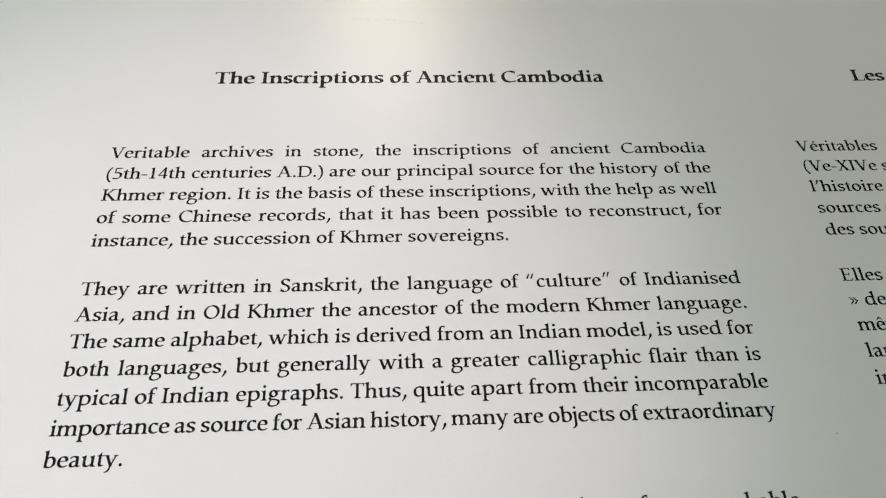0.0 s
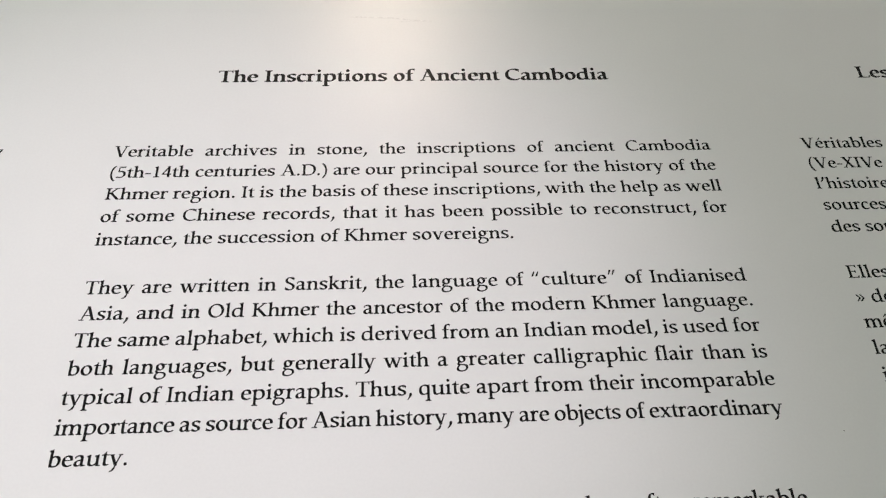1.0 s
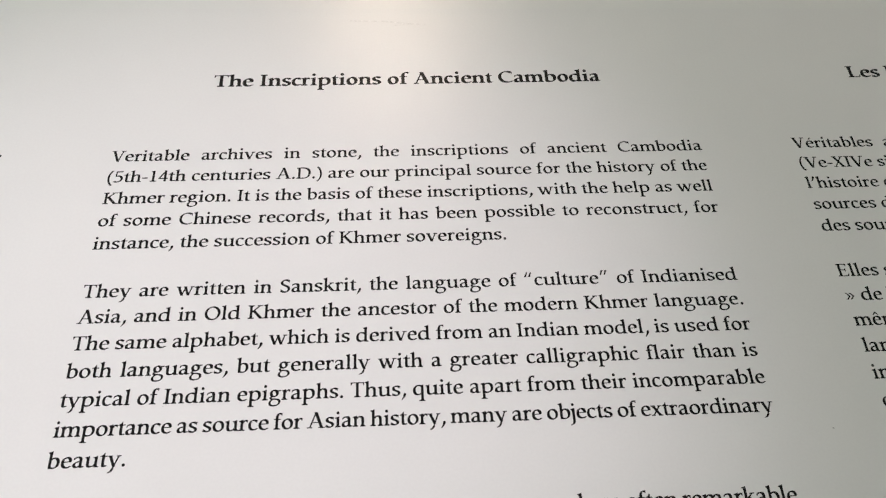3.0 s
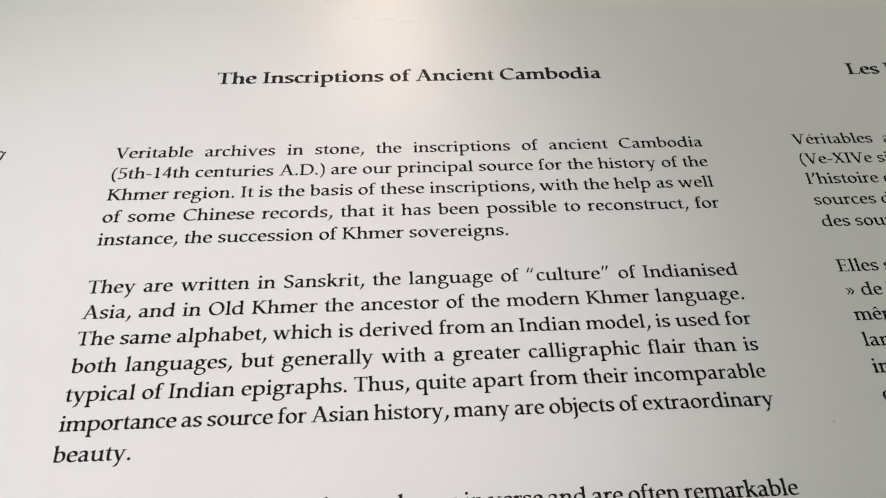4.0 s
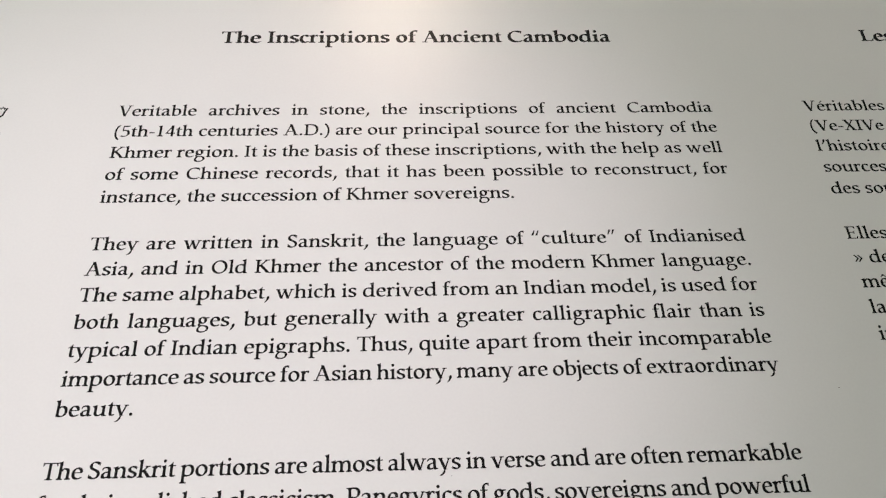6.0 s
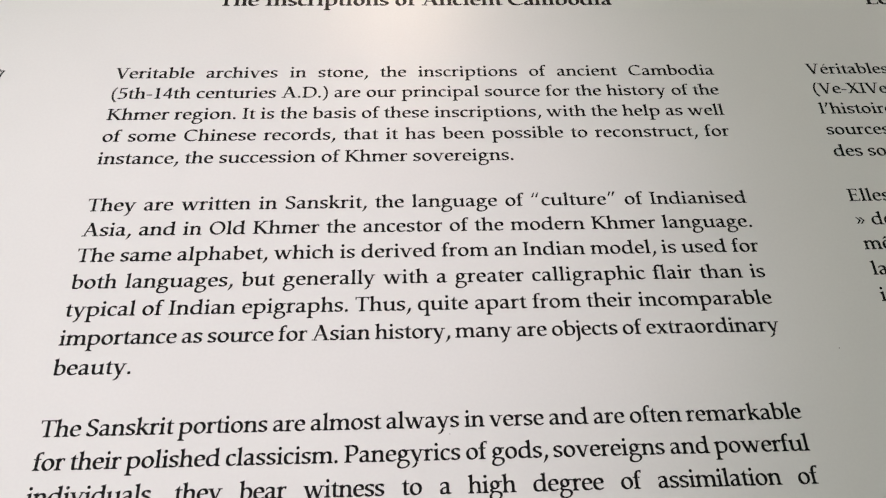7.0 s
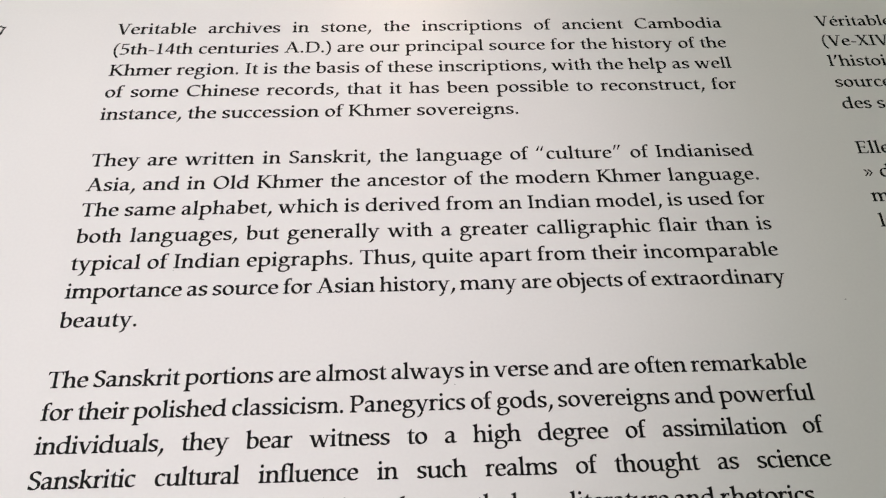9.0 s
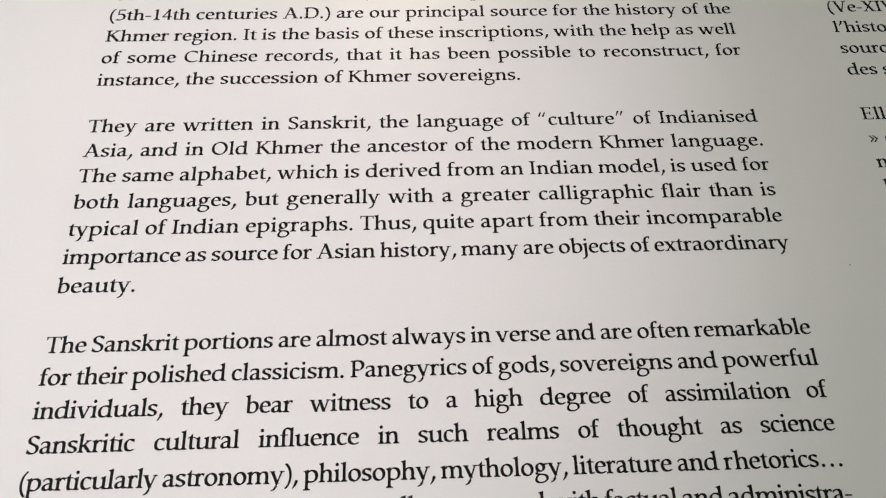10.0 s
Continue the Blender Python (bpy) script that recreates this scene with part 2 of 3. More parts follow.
def tall(g, x, left=0.065, right=0.055, top=ASCENT):
    g.stem(x, 0, top - 0.02)
    g.head(x, top)
    g.foot(x, left, right)


def capital(g, x, left=0.08, right=0.08):
    g.stem(x, 0, CAP)
    g.foot(x, left, right)
    g.foot(x, left, right, CAP, -1)


def small_e(g):
    g.pen((0.402, 0.27), (0.412, 0.39), (0.345, 0.45), (0.262, 0.45), (0.155, 0.45), (0.086, 0.36), (0.086, 0.235),
          (0.086, 0.10), (0.165, 0.027), (0.272, 0.027), (0.335, 0.027), (0.385, 0.05), (0.428, 0.09))
    g.shape((0.09, 0.242), (0.44, 0.254), (0.44, 0.292), (0.09, 0.282))


def small_a(g):
    g.shape((0.05, 0.335), (0.052, 0.385), (0.11, 0.45), (0.16, 0.47), (0.17, 0.43), (0.12, 0.405), (0.09, 0.335))
    g.pen((0.10, 0.40), (0.14, 0.44), (0.18, 0.449), (0.225, 0.449), (0.31, 0.449), (0.345, 0.41), (0.345, 0.32))
    g.stem(0.345, 0.09, 0.34)
    g.pen((0.345, 0.13), (0.345, 0.05), (0.365, 0.032), (0.40, 0.032), (0.43, 0.034), (0.45, 0.045), (0.475, 0.062))
    g.pen((0.335, 0.272), (0.24, 0.262), (0.088, 0.235), (0.088, 0.125), (0.088, 0.06), (0.13, 0.03), (0.18, 0.03),
          (0.24, 0.03), (0.29, 0.06), (0.335, 0.105))


def small_b(g):
    g.stem(0.13, 0.045, ASCENT - 0.02)
    g.head(0.13, ASCENT)
    g.shape((0.078, 0.09), (0.085, -0.005), (0.11, -0.005), (0.15, 0.03), (0.18, 0.08))
    g.pen((0.15, 0.355), (0.19, 0.42), (0.24, 0.447), (0.30, 0.447), (0.405, 0.447), (0.466, 0.36), (0.466, 0.24),
          (0.466, 0.10), (0.38, 0.027), (0.27, 0.027), (0.20, 0.027), (0.15, 0.045), (0.115, 0.075))


def small_c(g):
    g.pen((0.37, 0.395), (0.34, 0.432), (0.30, 0.449), (0.26, 0.449), (0.145, 0.449), (0.084, 0.36), (0.084, 0.235),
          (0.084, 0.10), (0.155, 0.028), (0.258, 0.028), (0.32, 0.028), (0.365, 0.05), (0.405, 0.09))
    g.shape((0.29, 0.472), (0.405, 0.462), (0.402, 0.345), (0.372, 0.34), (0.34, 0.40))


def small_d(g):
    g.stem(0.46, 0.0, ASCENT - 0.02)
    g.head(0.46, ASCENT)
    g.foot(0.46, 0.0, 0.075)
    g.pen((0.45, 0.40), (0.39, 0.44), (0.33, 0.45), (0.285, 0.45), (0.155, 0.45), (0.086, 0.35), (0.086, 0.225),
          (0.086, 0.10), (0.15, 0.027), (0.25, 0.027), (0.33, 0.027), (0.39, 0.07), (0.45, 0.125))


def small_f(g):
    g.stem(0.145, 0, 0.56)
    g.foot(0.145, 0.07, 0.085)
    g.shape((0.012, 0.425), (0.295, 0.425), (0.31, X_HEIGHT), (0.012, X_HEIGHT))
    g.pen((0.145, 0.50), (0.145, 0.63), (0.19, 0.706), (0.272, 0.706), (0.30, 0.706), (0.32, 0.70), (0.335, 0.69))
    g.shape((0.27, 0.735), (0.362, 0.724), (0.368, 0.625), (0.338, 0.62), (0.30, 0.68))


def small_g(g):
    g.ring(0.252, 0.308, 0.138, 0.144)
    g.pen((0.17, 0.175), (0.10, 0.14), (0.085, 0.10), (0.12, 0.07), (0.16, 0.04), (0.32, 0.055), (0.40, 0.03),
          (0.495, 0.0), (0.515, -0.09), (0.47, -0.155), (0.42, -0.23), (0.32, -0.255), (0.24, -0.255),
          (0.13, -0.255), (0.068, -0.21), (0.068, -0.14), (0.068, -0.08), (0.11, -0.03), (0.18, 0.04), heavy=0.85)
    g.shape((0.34, 0.42), (0.42, 0.453), (0.54, 0.46), (0.54, 0.405), (0.41, 0.395))


def small_h(g):
    tall(g, 0.135)
    g.arch(0.135, 0.445)
    g.stem(0.445, 0, 0.29)
    g.foot(0.445, 0.055, 0.065)


def small_i(g):
    tall(g, 0.146, 0.065, 0.065, X_HEIGHT + 0.008)
    g.dot(0.142, 0.645, 0.062 + (g.w - 0.108) * 0.4)


def small_j(g):
    g.stem(0.125, -0.11, X_HEIGHT)
    g.head(0.125, X_HEIGHT + 0.008)
    g.pen((0.125, -0.07), (0.125, -0.19), (0.07, -0.25), (-0.04, -0.262))
    g.dot(0.12, 0.645, 0.062)


def small_k(g):
    tall(g, 0.135)
    g.slant((0.17, 0.215), (0.42, 0.455), 0.059)
    g.slant((0.245, 0.30), (0.47, 0.015), g.w)
    g.tab(0.30, 0.505, X_HEIGHT)
    g.tab(0.39, 0.57, 0.0, 1)


def small_l(g):
    tall(g, 0.146, 0.065, 0.065)


def small_m(g):
    tall(g, 0.135, 0.065, 0.055, X_HEIGHT + 0.008)
    for a, b in ((0.135, 0.442), (0.442, 0.75)):
        g.arch(a, b)
        g.stem(b, 0, 0.29)
        g.foot(b, 0.055, 0.06)


def small_n(g):
    tall(g, 0.135, 0.065, 0.055, X_HEIGHT + 0.008)
    g.arch(0.135, 0.445)
    g.stem(0.445, 0, 0.29)
    g.foot(0.445, 0.055, 0.065)


def small_o(g):
    g.ring(0.273, 0.236, 0.188, 0.214)


def small_p(g):
    g.stem(0.14, DESCENT, X_HEIGHT - 0.02)
    g.head(0.14, X_HEIGHT + 0.008)
    g.foot(0.14, 0.065, 0.085, DESCENT)
    g.pen((0.16, 0.35), (0.21, 0.42), (0.26, 0.447), (0.33, 0.447), (0.44, 0.447), (0.508, 0.36), (0.508, 0.24),
          (0.508, 0.10), (0.415, 0.027), (0.30, 0.027), (0.24, 0.027), (0.19, 0.04), (0.15, 0.065))


def small_q(g):
    g.stem(0.435, DESCENT, 0.44)
    g.foot(0.435, 0.08, 0.065, DESCENT)
    g.shape((0.385, 0.38), (0.40, 0.43), (0.465, 0.488), (0.488, 0.488), (0.488, 0.38))
    g.pen((0.43, 0.40), (0.38, 0.44), (0.32, 0.45), (0.275, 0.45), (0.15, 0.45), (0.082, 0.35), (0.082, 0.225),
          (0.082, 0.10), (0.145, 0.027), (0.24, 0.027), (0.32, 0.027), (0.38, 0.07), (0.43, 0.125))


def small_r(g):
    tall(g, 0.135, 0.065, 0.075, X_HEIGHT + 0.008)
    g.pen((0.165, 0.325), (0.20, 0.41), (0.24, 0.442), (0.30, 0.442))
    g.shape((0.23, 0.45), (0.29, 0.480), (0.385, 0.470), (0.376, 0.362), (0.345, 0.362), (0.30, 0.41))


def small_s(g):
    g.pen((0.35, 0.395), (0.32, 0.435), (0.28, 0.451), (0.22, 0.451), (0.14, 0.451), (0.09, 0.41), (0.09, 0.355),
          (0.09, 0.29), (0.14, 0.265), (0.21, 0.24), (0.29, 0.21), (0.34, 0.18), (0.34, 0.125),
          (0.34, 0.06), (0.285, 0.026), (0.205, 0.026), (0.14, 0.026), (0.09, 0.045), (0.065, 0.085))
    g.shape((0.345, 0.345), (0.372, 0.345), (0.38, 0.455), (0.30, 0.465), (0.325, 0.42))
    g.shape((0.045, 0.02), (0.13, 0.006), (0.10, 0.055), (0.075, 0.135), (0.046, 0.135))


def small_t(g):
    g.stem(0.15, 0.10, 0.46)
    g.shape((0.012, 0.425), (0.305, 0.425), (0.32, X_HEIGHT), (0.204, X_HEIGHT), (0.204, 0.60), (0.182, 0.60), (0.11, 0.50), (0.012, 0.448))
    g.pen((0.15, 0.16), (0.15, 0.06), (0.168, 0.031), (0.215, 0.031), (0.255, 0.031), (0.285, 0.042), (0.318, 0.062))


def small_u(g):
    g.stem(0.135, 0.14, X_HEIGHT - 0.02)
    g.head(0.135, X_HEIGHT + 0.004)
    g.pen((0.135, 0.17), (0.135, 0.07), (0.17, 0.028), (0.25, 0.028), (0.32, 0.028), (0.39, 0.07), (0.445, 0.125))
    g.stem(0.465, 0.0, X_HEIGHT - 0.02)
    g.head(0.465, X_HEIGHT + 0.004)
    g.foot(0.465, 0.0, 0.075)


def small_v(g):
    g.slant((0.105, 0.455), (0.292, -0.012), g.w)
    g.slant((0.282, -0.012), (0.462, 0.455), 0.059)
    g.tab(0.005, 0.205, X_HEIGHT)
    g.tab(0.375, 0.56, X_HEIGHT)


def small_w(g):
    for a in (0.105, 0.402):
        g.slant((a, 0.455), (a + 0.172, -0.012), g.w)
        g.slant((a + 0.165, -0.012), (a + 0.325, 0.455), 0.059)
    g.tab(0.005, 0.205, X_HEIGHT)
    g.tab(0.33, 0.49, X_HEIGHT)
    g.tab(0.645, 0.83, X_HEIGHT)


def small_x(g):
    g.slant((0.11, 0.455), (0.405, 0.012), g.w)
    g.slant((0.415, 0.455), (0.095, 0.012), 0.059)
    g.tab(0.01, 0.21, X_HEIGHT)
    g.tab(0.325, 0.50, X_HEIGHT)
    g.tab(0.01, 0.185, 0.0, 1)
    g.tab(0.315, 0.51, 0.0, 1)


def small_y(g):
    g.slant((0.10, 0.455), (0.295, 0.0), g.w)
    g.slant((0.455, 0.455), (0.235, -0.12), 0.061)
    g.pen((0.25, -0.09), (0.215, -0.19), (0.16, -0.245), (0.085, -0.225), heavy=0.95)
    g.tab(0.005, 0.205, X_HEIGHT)
    g.tab(0.37, 0.55, X_HEIGHT)


def cap_a(g):
    g.slant((0.125, 0.015), (0.385, 0.70), 0.061)
    g.slant((0.375, 0.715), (0.635, 0.015), g.w * 1.08)
    g.shape((0.19, 0.228), (0.55, 0.228), (0.535, 0.27), (0.205, 0.27))
    g.tab(0.012, 0.24, 0.0, 1)
    g.tab(0.50, 0.77, 0.0, 1)


def cap_c(g):
    g.pen((0.61, 0.60), (0.56, 0.645), (0.49, 0.67), (0.425, 0.67), (0.23, 0.67), (0.098, 0.53), (0.098, 0.345),
          (0.098, 0.15), (0.235, 0.024), (0.425, 0.024), (0.52, 0.024), (0.60, 0.05), (0.665, 0.105))
    g.shape((0.54, 0.69), (0.655, 0.668), (0.66, 0.525), (0.63, 0.52), (0.585, 0.61))


def cap_d(g):
    capital(g, 0.165, 0.08, 0.02)
    g.pen((0.15, 0.668), (0.25, 0.672), (0.30, 0.672), (0.37, 0.672), (0.57, 0.672), (0.69, 0.55), (0.69, 0.36),
          (0.69, 0.15), (0.56, 0.022), (0.37, 0.022), (0.30, 0.022), (0.22, 0.022), (0.15, 0.024))


def cap_e(g):
    capital(g, 0.165, 0.08, 0.02)
    g.shape((0.2, 0.652), (0.45, 0.652), (0.505, 0.565), (0.532, 0.565), (0.525, CAP), (0.2, CAP))
    g.shape((0.2, 0.335), (0.40, 0.335), (0.425, 0.275), (0.455, 0.275), (0.455, 0.44), (0.428, 0.44), (0.40, 0.375), (0.2, 0.375))
    g.shape((0.2, 0.0), (0.55, 0.0), (0.582, 0.15), (0.555, 0.15), (0.49, 0.042), (0.2, 0.042))


def cap_i(g):
    capital(g, 0.168)


def cap_k(g):
    capital(g, 0.165)
    g.slant((0.20, 0.325), (0.57, 0.68), 0.061)
    g.slant((0.275, 0.42), (0.63, 0.015), g.w * 1.05)
    g.tab(0.455, 0.69, CAP)
    g.tab(0.54, 0.74, 0.0, 1)


def cap_l(g):
    capital(g, 0.165, 0.08, 0.08)
    g.shape((0.2, 0.0), (0.56, 0.0), (0.598, 0.165), (0.57, 0.165), (0.50, 0.042), (0.2, 0.042))


def cap_o(g):
    g.ring(0.393, 0.346, 0.302, 0.322)


def cap_p(g):
    capital(g, 0.165, 0.08, 0.02)
    g.foot(0.165, 0.0, 0.09)
    g.pen((0.15, 0.668), (0.25, 0.674), (0.28, 0.674), (0.33, 0.674), (0.455, 0.674), (0.525, 0.60), (0.525, 0.50),
          (0.525, 0.37), (0.43, 0.30), (0.33, 0.30), (0.28, 0.30), (0.25, 0.305), (0.215, 0.32))


def cap_s(g):
    g.pen((0.425, 0.585), (0.39, 0.645), (0.335, 0.672), (0.27, 0.672), (0.165, 0.672), (0.10, 0.60), (0.10, 0.53),
          (0.10, 0.43), (0.18, 0.40), (0.26, 0.365), (0.36, 0.32), (0.432, 0.28), (0.432, 0.185),
          (0.432, 0.085), (0.36, 0.022), (0.25, 0.022), (0.17, 0.022), (0.11, 0.05), (0.08, 0.11))
    g.shape((0.425, 0.53), (0.455, 0.53), (0.46, 0.665), (0.37, 0.69), (0.40, 0.62))
    g.shape((0.045, 0.03), (0.14, 0.0), (0.11, 0.08), (0.085, 0.18), (0.053, 0.18))


def cap_t(g):
    g.stem(0.306, 0, CAP - 0.01)
    g.foot(0.306, 0.085, 0.085)
    g.shape((0.012, 0.55), (0.04, 0.55), (0.085, 0.65), (0.53, 0.65), (0.575, 0.55), (0.602, 0.55), (0.602, 0.70),
            (0.56, CAP), (0.055, CAP), (0.012, 0.70))


def cap_v(g):
    g.slant((0.125, 0.68), (0.372, -0.015), g.w * 1.05)
    g.slant((0.362, -0.015), (0.592, 0.68), 0.061)
    g.tab(0.01, 0.24, CAP)
    g.tab(0.49, 0.715, CAP)


def cap_x(g):
    g.slant((0.13, 0.68), (0.53, 0.012), g.w * 1.05)
    g.slant((0.54, 0.68), (0.11, 0.012), 0.061)
    g.tab(0.015, 0.25, CAP)
    g.tab(0.43, 0.655, CAP)
    g.tab(0.01, 0.22, 0.0, 1)
    g.tab(0.41, 0.66, 0.0, 1)


def figure_one(g):
    g.stem(0.255, 0, 0.67)
    g.head(0.255, 0.69)
    g.foot(0.255, 0.095, 0.095)


def figure_four(g):
    g.stem(0.345, 0, 0.69)
    g.shape((0.015, 0.165), (0.485, 0.165), (0.485, 0.222), (0.015, 0.222))
    g.slant((0.045, 0.18), (0.36, 0.69), 0.06)


def figure_five(g):
    g.pen((0.10, 0.365), (0.18, 0.41), (0.41, 0.44), (0.41, 0.22), (0.41, 0.08), (0.28, 0.025), (0.18, 0.025),
          (0.12, 0.025), (0.08, 0.035), (0.045, 0.06))
    g.slant((0.11, 0.35), (0.135, 0.68), 0.059)
    g.shape((0.112, 0.625), (0.42, 0.63), (0.445, 0.70), (0.115, 0.69))


def bracket(g, flip):
    way = ((0.275, 0.73), (0.12, 0.60), (0.085, 0.42), (0.085, 0.27), (0.085, 0.10), (0.13, -0.07), (0.275, -0.19))
    g.pen(*[(0.333 - x if flip else x, y) for x, y in way], heavy=0.8)


def guillemet(g):
    for x in (0.06, 0.24):
        for y in (0.415, 0.055):
            g.slant((x, y), (x + 0.155, 0.235), 0.064)


def comma(g, x, y):
    """A slanted wedge with a round top, as of a comma or an apostrophe."""
    g.shape((x + 0.012, y - 0.205), (x - 0.018, y - 0.19), (x + 0.06, y - 0.045), (x + 0.078, y + 0.07), (x + 0.098, y + 0.112),
            (x + 0.14, y + 0.128), (x + 0.182, y + 0.112), (x + 0.198, y + 0.062), (x + 0.172, y - 0.015), (x + 0.105, y - 0.11))


def ticks(g, xs, low, high):
    """The slanted wedges of a double quotation mark, as wide at foot and head as given."""
    for x in xs:
        g.shape((x - 0.02, 0.47), (x - 0.02 + low, 0.465), (x + 0.16, 0.735), (x + 0.16 - high, 0.74))


DRAW = dict(a=small_a, b=small_b, c=small_c, d=small_d, e=small_e, f=small_f, g=small_g, h=small_h, i=small_i, j=small_j,
            k=small_k, l=small_l, m=small_m, n=small_n, o=small_o, p=small_p, q=small_q, r=small_r, s=small_s, t=small_t,
            u=small_u, v=small_v, w=small_w, x=small_x, y=small_y, A=cap_a, C=cap_c, D=cap_d, E=cap_e, I=cap_i, K=cap_k,
            L=cap_l, O=cap_o, P=cap_p, S=cap_s, T=cap_t, V=cap_v, X=cap_x)
DRAW.update({"1": figure_one, "4": figure_four, "5": figure_five, "»": guillemet,
             "(": lambda g: bracket(g, False), ")": lambda g: bracket(g, True),
             "-": lambda g: g.shape((0.025, 0.205), (0.305, 0.205), (0.305, 0.268), (0.025, 0.268)),
             ".": lambda g: g.dot(0.125, 0.052, 0.068), ",": lambda g: comma(g, 0.03, 0.0), "’": lambda g: comma(g, 0.05, 0.615),
             "…": lambda g: [g.dot(x, 0.052, 0.068) for x in (0.165, 0.5, 0.835)],
             "“": lambda g: ticks(g, (0.06, 0.25), 0.10, 0.05), "”": lambda g: ticks(g, (0.10, 0.29), 0.05, 0.10),
             "é": lambda g: [small_e(g), g.shape((0.20, 0.53), (0.235, 0.525), (0.375, 0.64), (0.33, 0.70))],
             "ê": lambda g: [small_e(g), g.shape((0.11, 0.53), (0.15, 0.53), (0.255, 0.62), (0.36, 0.53), (0.40, 0.53), (0.285, 0.69), (0.225, 0.69))]})


def glyph(ch, face, cache={}):
    """Vertices and faces of a character in units of the type size; each stroke lies a hair higher than the one before."""
    widths, weight, hair = face
    key = (ch, weight)
    if key in cache:
        return cache[key]
    g = Letter(weight, hair, widths[ch] / ADVANCE[ch])
    DRAW[ch](g)
    verts, faces = [], []
    for i, ring in enumerate(g.rings):
        top = THICK_INK * (1 + 0.06 * i)
        loops = ring if isinstance(ring, tuple) else (ring,)
        n, base = len(loops[0]), len(verts)
        for z in (top, -THICK_INK):
            for loop in loops:
                verts += [(x, y, z) for x, y in loop]
        drop = n * len(loops)
        for k in range(n):
            j = (k + 1) % n
            for o in range(len(loops)):
                faces.append((base + o * n + k, base + o * n + j, base + o * n + j + drop, base + o * n + k + drop))
            if len(loops) == 2:
                faces.append((base + k, base + j, base + n + j, base + n + k))
        if len(loops) == 1:
            turn = sum(a[0] * b[1] - a[1] * b[0] for a, b in zip(ring, ring[1:] + ring[:1]))
            order = list(range(base, base + n))
            faces.append(tuple(order if turn > 0 else order[::-1]))
    cache[key] = verts, faces
    return cache[key]


REGULAR_FACE, BOLD_FACE = (ADVANCE, 0.118, 0.053), (BOLD, 0.154, 0.058)


KERN = {"(p": -0.05, "Ve": -0.03, "rh": 0.05, "rl": -0.03, "ly": -0.02}


def kern(text, i):
    """The extra space after the letter at i, by the letter that follows."""
    return KERN.get(text[i:i + 2], 0.0)


def word_width(text, face, track):
    return sum(face[0][c] + kern(text, i) for i, c in enumerate(text)) + track * len(text)


def set_word(text, x, y, size=1.0, face=REGULAR_FACE, track=0.0):
    """One printed word, its first letter at x on the baseline y, both in units of the type size."""
    verts, faces, at, ties = [], [], x, []
    for k, c in enumerate(text):
        v, f = glyph(c, face)
        base = len(verts)
        ties.append(base + next(i for i, p in enumerate(v) if p[2] < 0))
        ties += [base + i for i in range(ties[-1] - base + 1, len(v)) if v[i][2] < 0 < v[i - 1][2]]
        verts += [((at + px * size) * EM, (y + py * size) * EM, pz * EM) for px, py, pz in v]
        faces += [tuple(i + base for i in poly) for poly in f]
        at += (face[0][c] + kern(text, k) + track) * size
    ob = new("word", mesh_of("word", verts, faces, INK, list(zip(ties, ties[1:]))))
    ob.parent = sheet
    return ob


def set_line(text, x, y, width=None, gap=0.25, size=1.0, face=REGULAR_FACE, track=0.0):
    """A line of words; with a width it is justified, and drawn together where it is too long."""
    words = text.split()
    if width:
        count = sum(len(w) for w in words)
        gap = (width - sum(word_width(w, face, track) for w in words)) / (len(words) - 1)
        if gap < TIGHT:
            track += (gap - TIGHT) * (len(words) - 1) / count
            gap = TIGHT
    for w in words:
        set_word(w, x, y, size, face, track)
        x += (word_width(w, face, track) + gap) * size


TIGHT, TRACK_LOOSE, TRACK_TAIL = 0.19, -0.028, -0.038
COLUMN, LEADING = 31.09, 1.325
TITLE_Y, TITLE_SIZE = 6.1, 1.231
set_line("The Inscriptions of Ancient Cambodia", 4.72, TITLE_Y, face=BOLD_FACE, size=TITLE_SIZE, gap=0.25)
PARAGRAPHS = (
    (1.05, ("Veritable archives in stone, the inscriptions of ancient Cambodia",
            "(5th-14th centuries A.D.) are our principal source for the history of the",
            "Khmer region. It is the basis of these inscriptions, with the help as well",
            "of some Chinese records, that it has been possible to reconstruct, for",
            "instance, the succession of Khmer sovereigns.")),
    (-6.88, ("They are written in Sanskrit, the language of “culture” of Indianised",
             "Asia, and in Old Khmer the ancestor of the modern Khmer language.",
             "The same alphabet, which is derived from an Indian model, is used for",
             "both languages, but generally with a greater calligraphic flair than is",
             "typical of Indian epigraphs. Thus, quite apart from their incomparable",
             "importance as source for Asian history, many are objects of extraordinary",
             "beauty.")),
    (-17.42, ("The Sanskrit portions are almost always in verse and are often remarkable",
              "for their polished classicism. Panegyrics of gods, sovereigns and powerful",
              "individuals, they bear witness to a high degree of assimilation of",
              "Sanskritic cultural influence in such realms of thought as science",
              "(particularly astronomy), philosophy, mythology, literature and rhetorics…")),
)
for top, lines in PARAGRAPHS:
    for i, text in enumerate(lines):
        set_line(text, 0.0, top - i * LEADING - (0.04 if text.startswith("(part") else 0.0), None if text.endswith(("sovereigns.", "beauty.")) else COLUMN,
                 track=TRACK_LOOSE if text.startswith(("individuals", "Sanskritic", "(part")) else 0.0)
# the next line, of which only its later words come into view
tail = "lly concerned with factual and administra-"
tail_width = sum(word_width(w, REGULAR_FACE, TRACK_TAIL) for w in tail.split()) + 5 * 0.17
set_line(tail, COLUMN - tail_width, -24.06, gap=0.17, track=TRACK_TAIL)

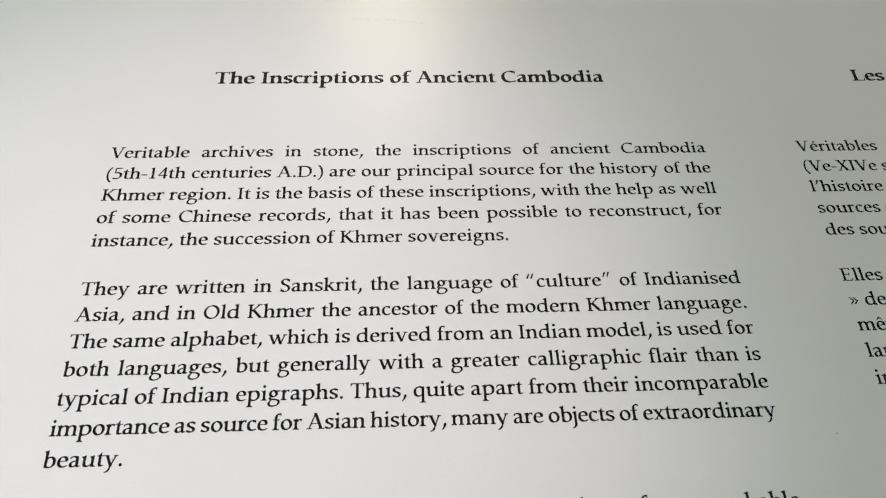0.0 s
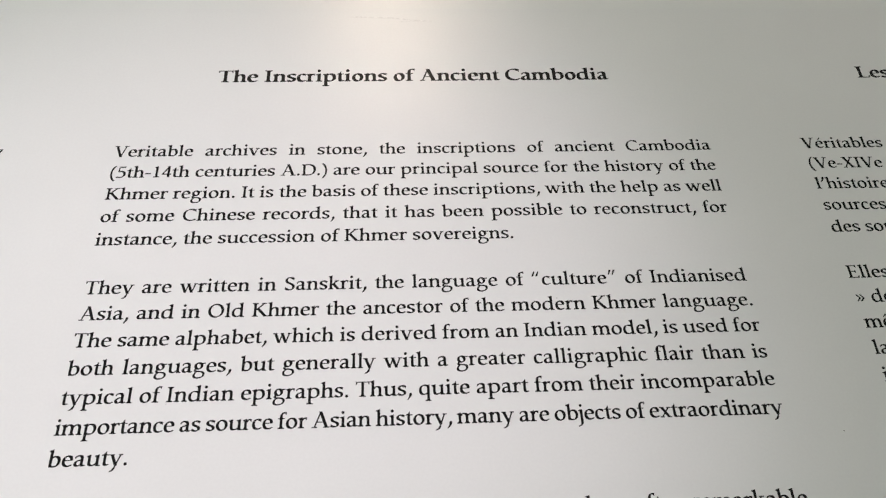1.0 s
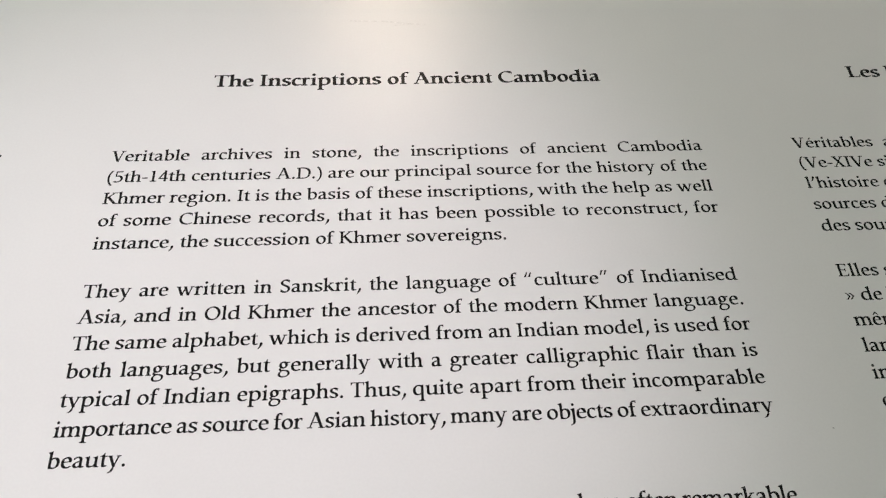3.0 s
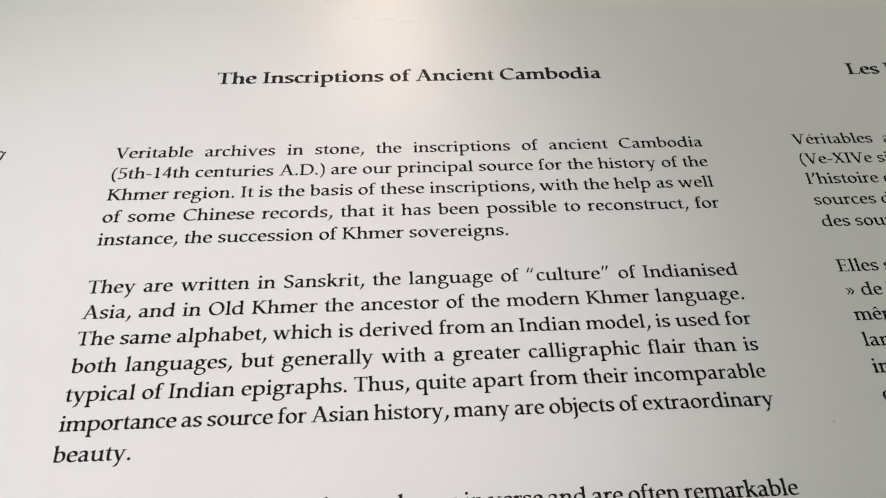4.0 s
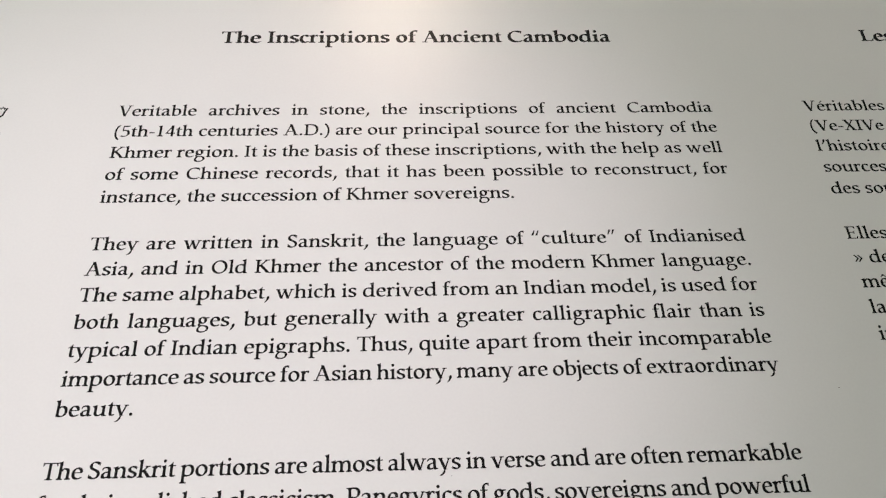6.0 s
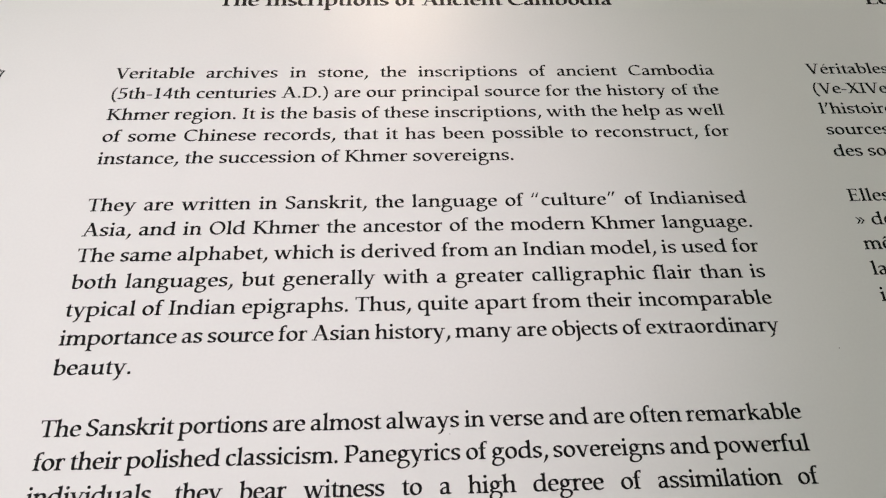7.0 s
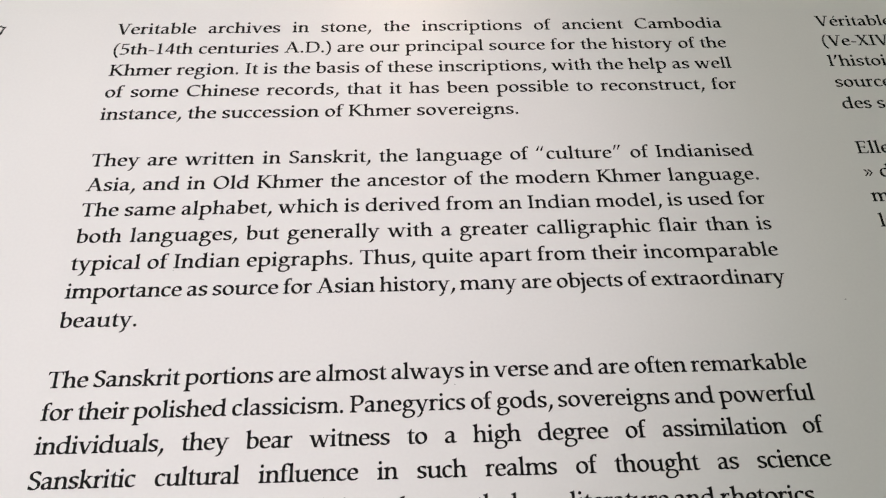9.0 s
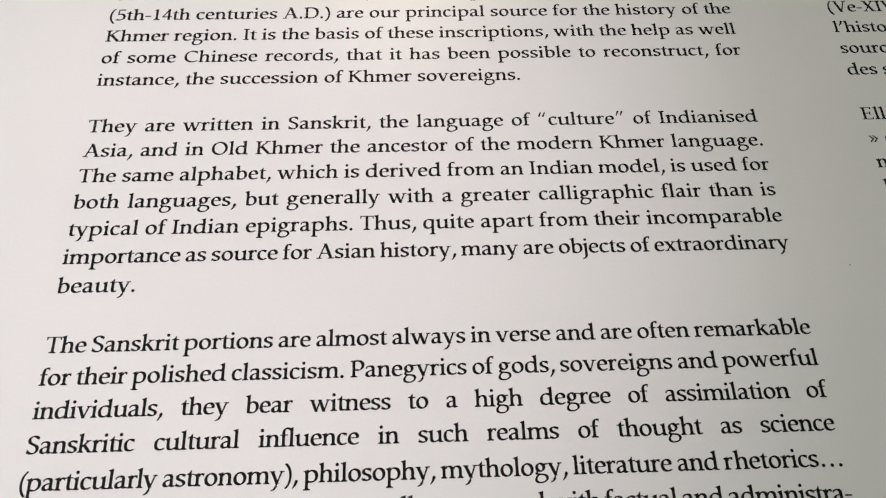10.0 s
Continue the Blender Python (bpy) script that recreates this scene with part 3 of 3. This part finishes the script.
# the beginnings of the French column
FRENCH = 36.08
set_line("Les I", 40.74, TITLE_Y, face=BOLD_FACE, size=TITLE_SIZE, gap=0.25)
for top, lines in ((1.08, ("Véritables a", "(Ve-XIVe si", "l’histoire d", "sources d", "des sour")),
                   (-6.85, ("Elles s", "» de l", "mêm", "lan", "in", "e"))):
    for i, text in enumerate(lines):
        set_line(text, FRENCH, top - i * LEADING, gap=0.55 if text.startswith("Vé") else 0.25)


# the ends of two lines of the neighbouring column, unreadable: plain pen strokes
def stroke(x, y, points, width, name="pen_stroke", mat=INK):
    """A short pen stroke of even width through points given from (x, y)."""
    pts = [Vector(p) for p in points]
    verts, faces = [], []
    for i, p in enumerate(pts):
        a, b = pts[max(i - 1, 0)], pts[min(i + 1, len(pts) - 1)]
        n = (b - a).normalized().orthogonal() * width / 2
        for v in (p + n, p - n):
            verts.append(((x + v.x) * EM, (y + v.y) * EM, 0.00005))
    for i in range(len(pts) - 1):
        k = 2 * i
        faces.append((k, k + 2, k + 3, k + 1))
    top = len(verts)
    verts += [(vx, vy, -0.00005) for vx, vy, vz in verts]
    faces += [(f[3] + top, f[2] + top, f[1] + top, f[0] + top) for f in faces]
    rim = [2 * i for i in range(len(pts))] + [2 * i + 1 for i in range(len(pts) - 1, -1, -1)]
    for a, b in zip(rim, rim[1:] + rim[:1]):
        faces.append((a, a + top, b + top, b))
    ob = new(name, mesh_of(name, verts, faces, mat))
    ob.parent = sheet
    return ob


stroke(-6.19, 1.0, ((0.04, 0.42), (0.0, 0.2), (0.09, 0.04), (0.26, 0.02), (0.41, 0.15), (0.47, 0.42), (0.57, 0.62),
                     (0.42, 0.57), (0.34, 0.68), (0.24, 0.57), (0.14, 0.66), (0.04, 0.42)), 0.10)
stroke(-5.96, -0.62, ((0.02, 0.02), (0.1, 0.24), (0.13, 0.46), (0.2, 0.6), (0.32, 0.62)), 0.11)

# specks and a faint scuff on the laminate
stroke(11.9, 11.15, ((0, 0), (1.2, -0.05), (2.4, -0.1), (3.6, -0.3), (4.7, -0.42)), 0.10, "scuff", SCRATCH)
stroke(14.6, 10.7, ((0, 0), (0.9, 0.1), (1.6, 0.12)), 0.07, "scuff", SCRATCH)
for x, y, r in ((33.51, -14.34, 0.028), (4.44, -12.28, 0.016), (16.42, -17.69, 0.016), (21.8, -7.59, 0.016)):
    bm = bmesh.new()
    bmesh.ops.create_icosphere(bm, subdivisions=2, radius=r * EM, matrix=Matrix.Translation((x * EM, y * EM, 0)) @ Matrix.Diagonal((1.2, 0.8, 0.5, 1)))
    part("speck", bm, DUST, sheet, "tiny dark speck")
